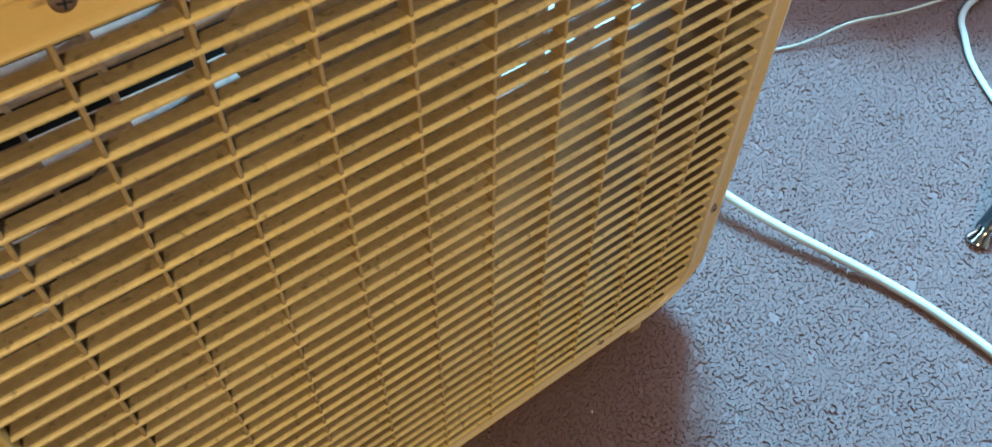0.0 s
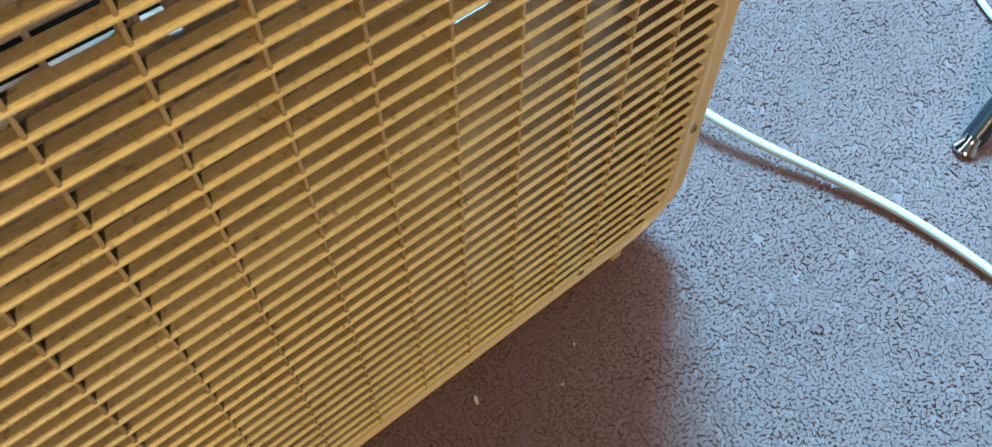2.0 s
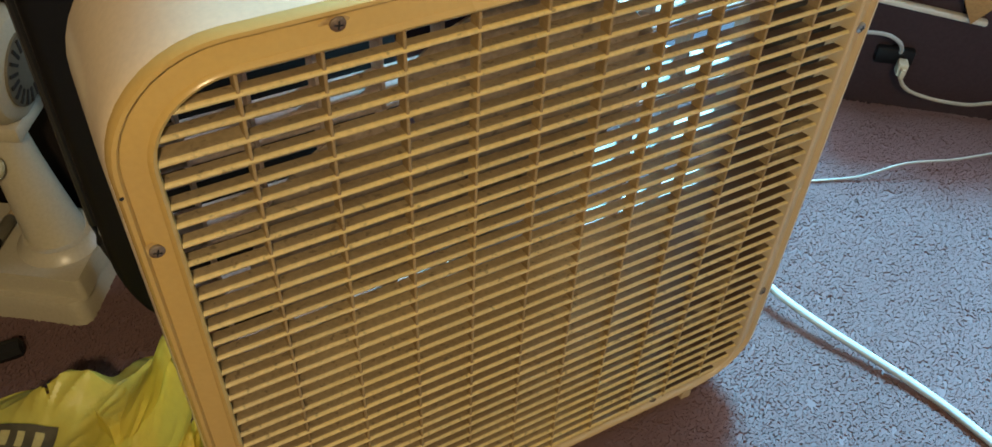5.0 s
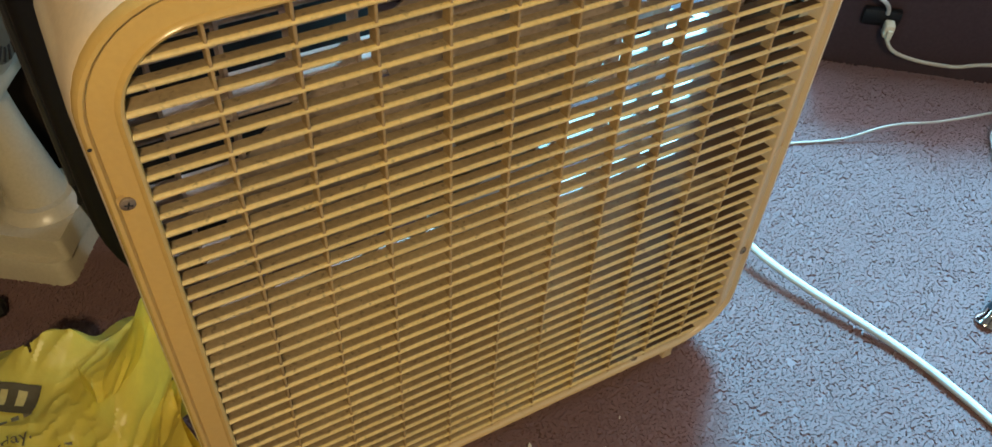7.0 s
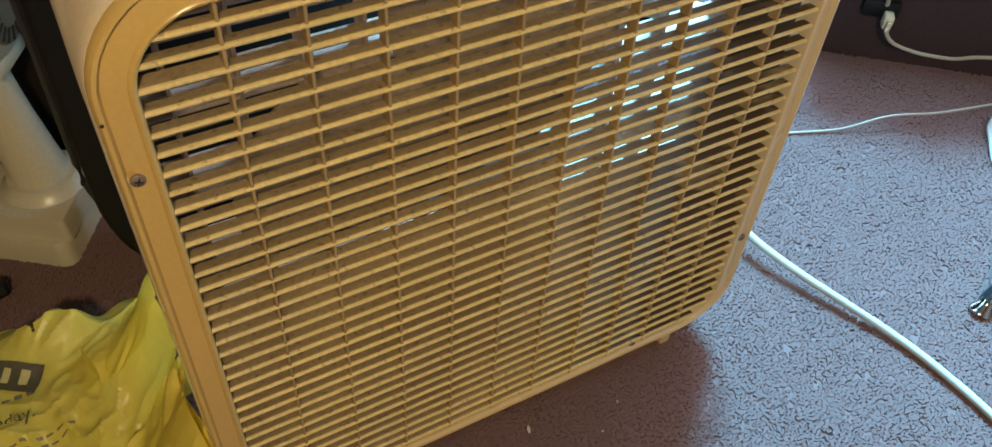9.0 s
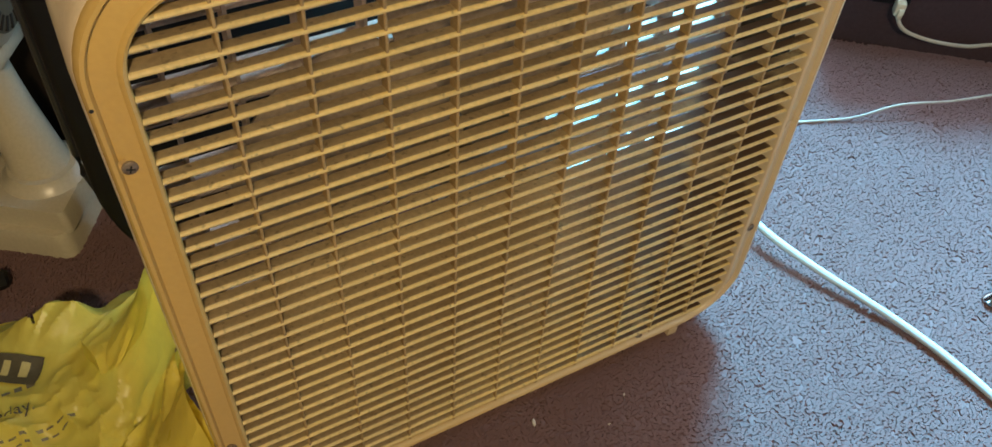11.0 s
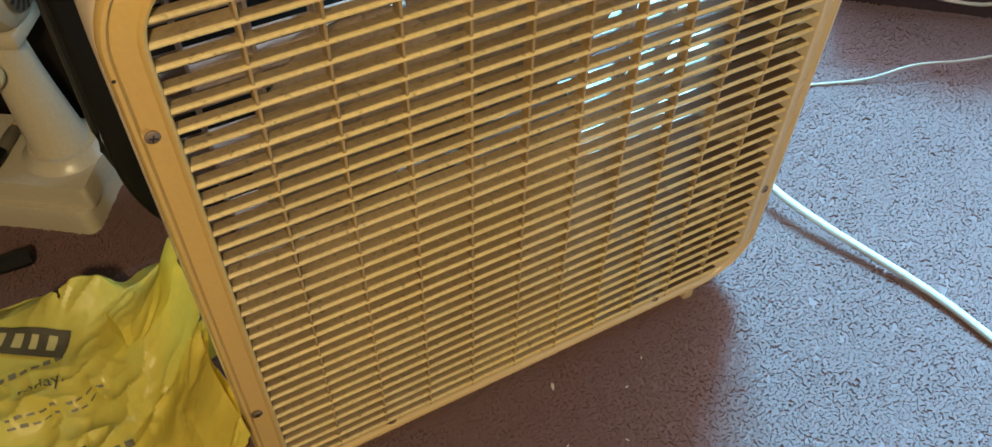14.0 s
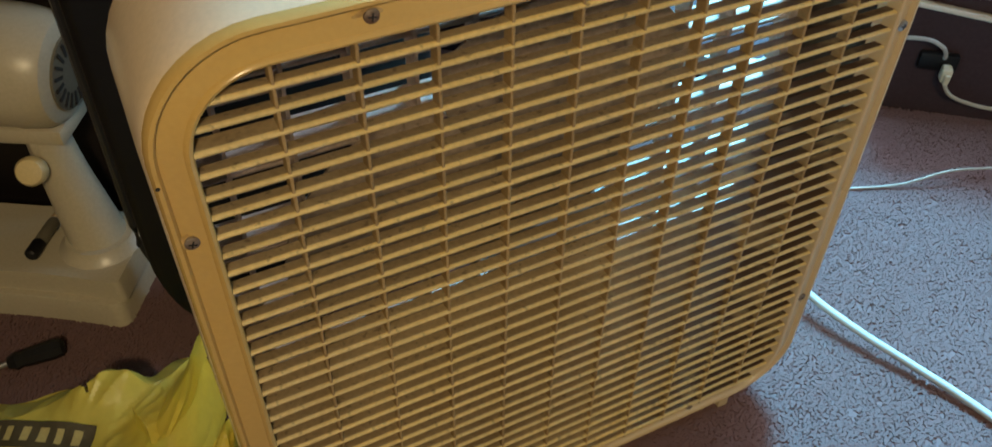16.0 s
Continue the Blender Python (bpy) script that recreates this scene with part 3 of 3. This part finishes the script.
part("base", plate((0, 0), (0.25, 0.13), 0.0, 0.034, 0.014, 0.007, 0.006), M_WHITEFAN, desk)
part("plinth", plate((0.000, 0.011), (0.235, 0.12), 0.033, 0.060, 0.007, 0.007, 0.003), M_WHITEFAN, desk)
bm = bmesh.new()
tube(bm, [(-0.088, 0.441, 0.056), (-0.093, 0.452, 0.10), (-0.098, 0.463, 0.15), (-0.101, 0.470, 0.215)], 0.031, 24, 1.0, 6, 0.019)
part("neck", bm, M_WHITEFAN, desk)
bm = bmesh.new()
lathe(bm, [(0.043, 0.056), (0.043, 0.0605), (0.037, 0.066), (0.034, 0.072)], 32, Matrix.Translation((-0.088, 0.441, 0)))
part("neck_collar", bm, M_WHITEFAN, desk)
HEAD = align((-0.074, 0.460, 0.262), (0.86, -0.50, -0.10))
bm = bmesh.new()
lathe(bm, [(0.058, -0.115), (0.060, -0.09), (0.058, -0.02), (0.055, 0.002), (0.049, 0.012), (0.040, 0.016), (0.010, 0.017)], 40, HEAD)
head = part("motor_housing", bm, M_WHITEFAN, desk)
bm = bmesh.new()
lathe(bm, [(0.036, 0.0155), (0.036, 0.0185), (0.030, 0.0195), (0.004, 0.0200)], 32, HEAD)
part("vent_plate", bm, M_GREYFAN, head, "grey vent plate with radial slots")
for k in range(18):
    bm = bmesh.new()
    box(bm, (0.0195, -0.0016, 0.0190), (0.0335, 0.0016, 0.0206), m=HEAD @ Matrix.Rotation(radians(20 * k), 4, "Z"))
    part("vent_slot", bm, M_DARK, head, smooth=False)
bm = bmesh.new()
lathe(bm, [(0.013, 0.0), (0.0145, 0.004), (0.0145, 0.013), (0.012, 0.017), (0.003, 0.018)], 24, align((-0.120, 0.445, 0.168), (-0.25, -0.8, 0.5)))
part("tilt_knob", bm, M_KNOB, desk, "yellowed round tilt knob")
bm = bmesh.new()
box(bm, (-0.118, 0.450, 0.165), (-0.084, 0.486, 0.214), 0.006, 3)
box(bm, (-0.085, -0.030, -0.012), (0.004, 0.030, 0.006), 0.004, 2, m=Matrix.Translation((-0.074, 0.460, 0.205)) @ Matrix.Rotation(math.atan2(-0.50, 0.86), 4, "Z"))
part("yoke", bm, M_WHITEFAN, desk)
GUARD = HEAD @ Matrix.Translation((0, 0, -0.125))
for k in range(24):
    bm = bmesh.new()
    a = 2 * math.pi * k / 24
    tube(bm, [GUARD @ Vector((r * math.cos(a), r * math.sin(a), z)) for r, z in ((0.05, 0.012), (0.09, 0.006), (0.125, -0.008), (0.14, -0.03))], 0.0012, 5, 1.0, 3)
    part("guard_wire", bm, M_ICORD, desk)
bm = bmesh.new()
tube(bm, [GUARD @ Vector((0.14 * math.cos(2 * math.pi * k / 24), 0.14 * math.sin(2 * math.pi * k / 24), -0.03)) for k in range(25)], 0.0022, 6, 1.0, 2)
part("guard_rim", bm, M_ICORD, desk)

# an added dark block stands in for the unlit background behind the desk fan
cabinet = thing("dark_backdrop", "dark block added for the unlit background behind the white desk fan", "cabinet")
BACKDROP = Matrix.Translation((-0.30, 0.66, 0)) @ Matrix.Rotation(radians(-32), 4, "Z")
bm = bmesh.new()
box(bm, (-0.42, 0.0, 0.045), (0.36, 0.30, 0.80), 0.004, 2, m=BACKDROP)
part("body", bm, M_BACKDROP, cabinet)
bm = bmesh.new()
box(bm, (-0.40, 0.02, 0.0), (0.34, 0.28, 0.046), 0.002, 1, m=BACKDROP)
part("plinth", bm, M_BACKDROP, cabinet)

# marker on the plinth and a black screwdriver on the carpet
marker = thing("marker_pen", "grey marker pen with black cap lying on the desk fan base", "pen")
mp, md = Vector((-0.158, 0.440, 0.068)), Vector((0.55, 0.83, 0)).normalized()
bm = bmesh.new()
lathe(bm, [(0.005, 0.0), (0.007, 0.002), (0.0072, 0.020), (0.0068, 0.021)], 16, align(mp, md))
part("cap", bm, M_BLACK, marker, "black cap")
bm = bmesh.new()
lathe(bm, [(0.0062, 0.0205), (0.0066, 0.022), (0.0066, 0.052), (0.005, 0.056)], 16, align(mp, md))
part("barrel", bm, M_GREYFAN, marker)
bm = bmesh.new()
lathe(bm, [(0.0055, 0.0555), (0.0055, 0.075), (0.004, 0.078)], 16, align(mp, md))
part("tip", bm, M_WOOD, marker, "pale end")
driver = thing("screwdriver", "black-handled screwdriver lying on the carpet", "tool")
dp, dd = Vector((-0.152, 0.356, 0.0125)), Vector((-0.97, 0.02, 0)).normalized()
bm = bmesh.new()
lathe(bm, [(0.006, 0.0), (0.0095, 0.003), (0.0105, 0.012), (0.0095, 0.035), (0.008, 0.040), (0.0095, 0.046), (0.006, 0.054)], 8, align(dp, dd))
part("handle", bm, M_BLACK, driver)
bm = bmesh.new()
lathe(bm, [(0.0028, 0.052), (0.0028, 0.13), (0.0010, 0.135)], 10, align(dp, dd))
part("shaft", bm, M_STEEL, driver, "steel shaft")


# ---- crumpled yellow plastic bag ----
def ridge(p, q, freq, seed):
    """Wandering sharp folds: high along lines where a noise field crosses nought."""
    n = noise.noise(Vector(((p * 0.8 + q * 0.6) * freq * 0.80, (q * 0.8 - p * 0.6) * freq * 1.20, seed)))
    return max(1.0 - 2.2 * abs(n), 0.0) ** 1.4


def bag_height(x, y, layer=0):
    side = 0.045 * math.exp(-((x + 0.022) / 0.022) ** 2) * min(max((0.26 - y) * 12, 0), 1)
    wx = noise.noise(Vector((x * 7, y * 7, 1.3 + layer * 5))) * 0.050
    wy = noise.noise(Vector((x * 7, y * 7, 7.7 + layer * 5))) * 0.050
    p, q = x + wx, y + wy
    heap = 0.018 + 0.070 * math.exp(-((x + 0.035) / 0.055) ** 2 - ((y - 0.17) / 0.06) ** 2) + 0.040 * math.exp(-((x + 0.12) / 0.05) ** 2 - ((y - 0.27) / 0.035) ** 2)
    heap += 0.085 * math.exp(-((x + 0.025) / 0.045) ** 2 - ((y - 0.04) / 0.07) ** 2)
    # the printed stretch lies nearly flat
    d, e = (x + 0.20) * 0.848 - (y - 0.245) * 0.530, (x + 0.20) * 0.530 + (y - 0.245) * 0.848
    calm = 1 - 0.85 * math.exp(-(d / 0.085) ** 4 - (e / 0.038) ** 4)
    h = heap + side + calm * (0.020 * ridge(p, q, 9, 2.0 + layer) + 0.010 * ridge(p, q, 21, 5.5 + layer) + 0.004 * ridge(p, q, 46, 9.1 + layer)) + (1 - calm) * 0.018
    h += 0.0016 * noise.noise(Vector((x * 60, y * 52, 3.0 + layer)))
    return 0.006 + max(h - 0.014, 0.0) * 0.95


def film(name, x0, x1, near, far, layer, lift, holes=(), fade=7.0, mat=None, label=""):
    """A creased sheet between two edges, given as functions of x."""
    bm = bmesh.new()
    nu, nv = int((x1 - x0) / 0.0026), int((far(0.5 * (x0 + x1)) - near(0.5 * (x0 + x1))) / 0.0026)
    g = []
    for a in range(nu + 1):
        row = []
        for b in range(nv + 1):
            x = x0 + (x1 - x0) * a / nu
            y = near(x) + (far(x) - near(x)) * b / nv
            k = min(1, (1 - b / nv) * fade + 0.15, a / nu * 12 + 0.2)
            row.append(bm.verts.new((x + 0.004 * math.sin(b * 0.13 + layer), y, max(bag_height(x, y, layer) * k + lift, 0.006))))
        g.append(row)
    for a in range(nu):
        for b in range(nv):
            x = x0 + (x1 - x0) * (a + 0.5) / nu
            y = near(x) + (far(x) - near(x)) * (b + 0.5) / nv
            if any(abs(x - hx) / rx + abs(y - hy) / ry < 1 for hx, hy, rx, ry in holes):
                continue
            bm.faces.new((g[a][b], g[a + 1][b], g[a + 1][b + 1], g[a][b + 1]))
    return part(name, bm, mat or M_BAG, bag, label)


bag = thing("plastic_bag", "crumpled thin yellow plastic shopping bag with dark printing on carpet", "bag")
film("film", -0.40, -0.0265, lambda x: -0.01, lambda x: 0.292 + 0.30 * max(-x - 0.135, 0) + 0.012 * math.exp(-((x + 0.112) / 0.02) ** 2) - 0.020 * math.exp(-((x + 0.082) / 0.02) ** 2) + 0.005 * math.sin(x * 70), 0, 0.0,
     holes=((-0.138, 0.266, 0.006, 0.015),))
film("flap", -0.100, -0.0265, lambda x: 0.15 + 0.3 * abs(x + 0.05), lambda x: 0.285 - 0.9 * abs(x + 0.029), 1, 0.014, holes=((-0.0365, 0.224, 0.008, 0.020),), fade=4.0, label="loose translucent yellow flap")
film("front_fold", -0.135, -0.0265, lambda x: -0.012, lambda x: 0.125 + 0.25 * (x + 0.08), 2, 0.010, fade=5.0, label="bright creased front fold")


def on_bag(name, q, mat, lift=0.0016, label="", step=0.003):
    """A flat print given by four corners, laid on the film."""
    bm = bmesh.new()
    c = [Vector((*p, 0)) for p in q]
    nx = max(1, int((c[1] - c[0]).length / step))
    ny = max(1, int((c[3] - c[0]).length / step))
    g = []
    for i in range(nx + 1):
        row = []
        for j in range(ny + 1):
            p = (c[0] * (1 - i / nx) + c[1] * (i / nx)) * (1 - j / ny) + (c[3] * (1 - i / nx) + c[2] * (i / nx)) * (j / ny)
            row.append(bm.verts.new((p.x, p.y, bag_height(p.x, p.y) + lift)))
        g.append(row)
    for i in range(nx):
        for j in range(ny):
            bm.faces.new((g[i][j], g[i + 1][j], g[i + 1][j + 1], g[i][j + 1]))
    return part(name, bm, mat, bag, label)


def strip(x, y, length, width, ang):
    a = radians(ang)
    d, t = Vector((math.cos(a), math.sin(a))), Vector((-math.sin(a), math.cos(a)))
    p = Vector((x, y))
    return [tuple(p), tuple(p + d * length), tuple(p + d * length + t * width), tuple(p + t * width)]


on_bag("printed_panel", strip(-0.2565, 0.2680, 0.128, 0.026, -32), M_INK, 0.0026, "dark printed panel")
for k in range(7):
    on_bag("panel_mark", strip(-0.2415 + 0.0136 * k, 0.2660 - 0.0085 * k, 0.0078 + 0.0014 * math.sin(k * 2.1), 0.0135, -32), M_PALE, 0.0040, "pale mark on the dark panel")
for x, y, n, w, tilt in ((-0.205, 0.198, 6, 0.0060, 2), (-0.208, 0.158, 9, 0.0022, -4), (-0.206, 0.152, 8, 0.0022, -4), (-0.168, 0.076, 7, 0.0065, 8)):
    for i in range(n):
        a = radians(tilt)
        on_bag("print_mark", strip(x + 0.0100 * i * math.cos(a), y + 0.0100 * i * math.sin(a), 0.0065 + 0.002 * math.sin(i * 3.1), w * (0.8 + 0.3 * math.sin(i * 1.7)), tilt), M_PRINTGREY)


def lettering(text, x, y, size, ang):
    """Printed word laid on the film."""
    cu = bpy.data.curves.new("lettering", "FONT")
    cu.body, cu.size = text, size
    tmp = new("lettering_curve", cu)
    bpy.context.view_layer.update()
    me = bpy.data.meshes.new_from_object(tmp.evaluated_get(bpy.context.evaluated_depsgraph_get()))
    bpy.data.objects.remove(tmp)
    bpy.data.curves.remove(cu)
    turn = Matrix.Translation((x, y, 0)) @ Matrix.Rotation(radians(ang), 4, "Z")
    for v in me.vertices:
        q = turn @ v.co
        v.co = (q.x, q.y, bag_height(q.x, q.y) + 0.0055)
    me.materials.clear()
    me.materials.append(M_INK)
    ob = new("lettering", me)
    ob.parent = bag


lettering("today.", -0.190, 0.172, 0.016, 0)
lettering("large", -0.176, 0.100, 0.014, 4)

# ---- cables on the carpet ----
cord = thing("power_cable", "thick white power cable lying on the carpet beside the fan", "cable")
bm = bmesh.new()
tube(bm, [(0.53, 0.26, 0.016), (0.552, 0.17, 0.025), (0.568, 0.10, 0.025), (0.575, 0.05, 0.022), (0.590, 0.0, 0.018), (0.609, -0.05, 0.014), (0.627, -0.10, 0.0105), (0.638, -0.15, 0.0095), (0.644, -0.22, 0.0095), (0.640, -0.34, 0.0095)], 0.0046, 12, 0.85)
part("sheath", bm, M_WCORD, cord)
thin = thing("thin_cord", "thin white cord running across the carpet towards the wall", "cable")
bm = bmesh.new()
tube(bm, [(0.56, 0.27, 0.006), (0.67, 0.222, 0.006), (0.751, 0.191, 0.006), (0.812, 0.167, 0.009), (0.872, 0.151, 0.020), (0.94, 0.128, 0.019), (1.028, 0.114, 0.012), (1.08, 0.108, 0.008)], 0.0016, 8)
part("sheath", bm, M_ICORD, thin)
loop = thing("looped_cord", "flat white cord bent in a loop on the carpet", "cable")
bm = bmesh.new()
tube(bm, [(1.10, 0.085, 0.010), (1.06, 0.094, 0.013), (1.02, 0.094, 0.014), (0.99, 0.083, 0.013), (0.972, 0.065, 0.011), (0.945, 0.035, 0.008), (0.918, -0.008, 0.008), (0.90, -0.05, 0.008), (0.895, -0.12, 0.008)], 0.0038, 8, 0.6)
part("sheath", bm, M_WCORD, loop)

# ---- outlet, plug and cords at the dark wall ----
def wl(m, z, out=0.0):
    return room(WALL_D - out, m, z)


outlet = thing("wall_outlet", "black electrical outlet block on the dark wall", "outlet")
bm = bmesh.new()
box(bm, (0.534, -0.014, 0.074), (0.584, -0.0005, 0.098), 0.004, 2, m=WALL_POSE)
part("block", bm, M_BLACK, outlet)
plug = thing("power_plug", "ivory plug with its cord pushed into the black outlet", "plug")
bm = bmesh.new()
box(bm, (0.5625, -0.032, 0.068), (0.5755, -0.0145, 0.088), 0.003, 2, m=WALL_POSE)
part("plug_body", bm, M_IVORY, plug)
bm = bmesh.new()
box(bm, (0.5655, -0.038, 0.069), (0.5725, -0.0335, 0.083), 0.0015, 2, m=WALL_POSE)
part("grip", bm, M_IVORY, plug)
bm = bmesh.new()
tube(bm, [wl(0.570, 0.067, 0.030), wl(0.577, 0.056, 0.030), wl(0.588, 0.046, 0.026), wl(0.606, 0.038, 0.022), wl(0.635, 0.031, 0.018), wl(0.675, 0.031, 0.018), wl(0.71, 0.040, 0.018), wl(0.80, 0.05, 0.018)], 0.0026, 8)
part("cord", bm, M_ICORD, plug)
white = thing("hanging_cord", "white cord curving out of the outlet", "cable")
bm = bmesh.new()
tube(bm, [wl(0.47, 0.112, 0.02), wl(0.505, 0.121, 0.02), wl(0.535, 0.123, 0.022), wl(0.553, 0.116, 0.024), wl(0.561, 0.104, 0.02), wl(0.562, 0.097, 0.018)], 0.0028, 8)
part("sheath", bm, M_WCORD, white)
bm = bmesh.new()
box(bm, (-0.14, -0.012, -0.004), (0.128, -0.001, 0.004), 0.0025, 2, m=WALL_POSE @ Matrix.Translation((0.526, 0, 0.163)) @ Matrix.Rotation(radians(6.5), 4, "Y"))
raceway = thing("cord_raceway", "thin white rounded strip fixed along the dark wall", "trim")
part("strip", bm, M_WHITE, raceway)
bracket = thing("wood_bracket", "orange wooden wedge fixed to the dark wall", "bracket")
bm = bmesh.new()
vs = [bm.verts.new(WALL_POSE @ Vector((m, y, z))) for y in (-0.02, -0.001) for m, z in ((0.600, 0.200), (0.629, 0.151), (0.665, 0.200))]
for f in ((0, 1, 2), (5, 4, 3), (0, 3, 4, 1), (1, 4, 5, 2), (2, 5, 3, 0)):
    bm.faces.new([vs[k] for k in f])
part("wedge", bm, M_ORANGE, bracket)

# ---- chrome-footed black leg on the carpet ----
leg = thing("stand_leg", "black metal stand leg with chrome foot on the carpet", "stand")
ft = Vector((0.739, -0.119, 0.002))
ld = Vector((0.80, 0.10, 0.60)).normalized()
bm = bmesh.new()
lathe(bm, [(0.011, 0.0), (0.0125, 0.002), (0.0115, 0.006), (0.008, 0.012), (0.0075, 0.018)], 24, align(ft, ld.lerp(Vector((0, 0, 1)), 0.4)))
part("chrome_foot", bm, M_CHROME, leg, "flared chrome foot")
bm = bmesh.new()
lathe(bm, [(0.0095, 0.012), (0.0105, 0.015), (0.0105, 0.30), (0.0095, 0.303)], 20, align(ft, ld))
part("tube", bm, M_TUBE, leg)

# ---- crumbs ----
for x, y, s in ((0.239, -0.022, 0.0028), (0.30, -0.055, 0.0012), (0.27, -0.10, 0.0013), (0.33, -0.035, 0.0012), (0.22, -0.08, 0.0011)):
    bm = bmesh.new()
    bmesh.ops.create_icosphere(bm, subdivisions=1, radius=1.0)
    bmesh.ops.scale(bm, vec=(s * 1.7, s * 0.7, s * 0.6), verts=bm.verts)
    bmesh.ops.rotate(bm, matrix=Matrix.Rotation(radians(200 * x * 9), 3, "Z"), verts=bm.verts)
    bmesh.ops.translate(bm, vec=(x, y, 0.0045), verts=bm.verts)
    tagged(part("crumb", bm, M_CRUMB), "tiny pale crumb lying on the carpet", "crumb", "crumbs on the carpet")
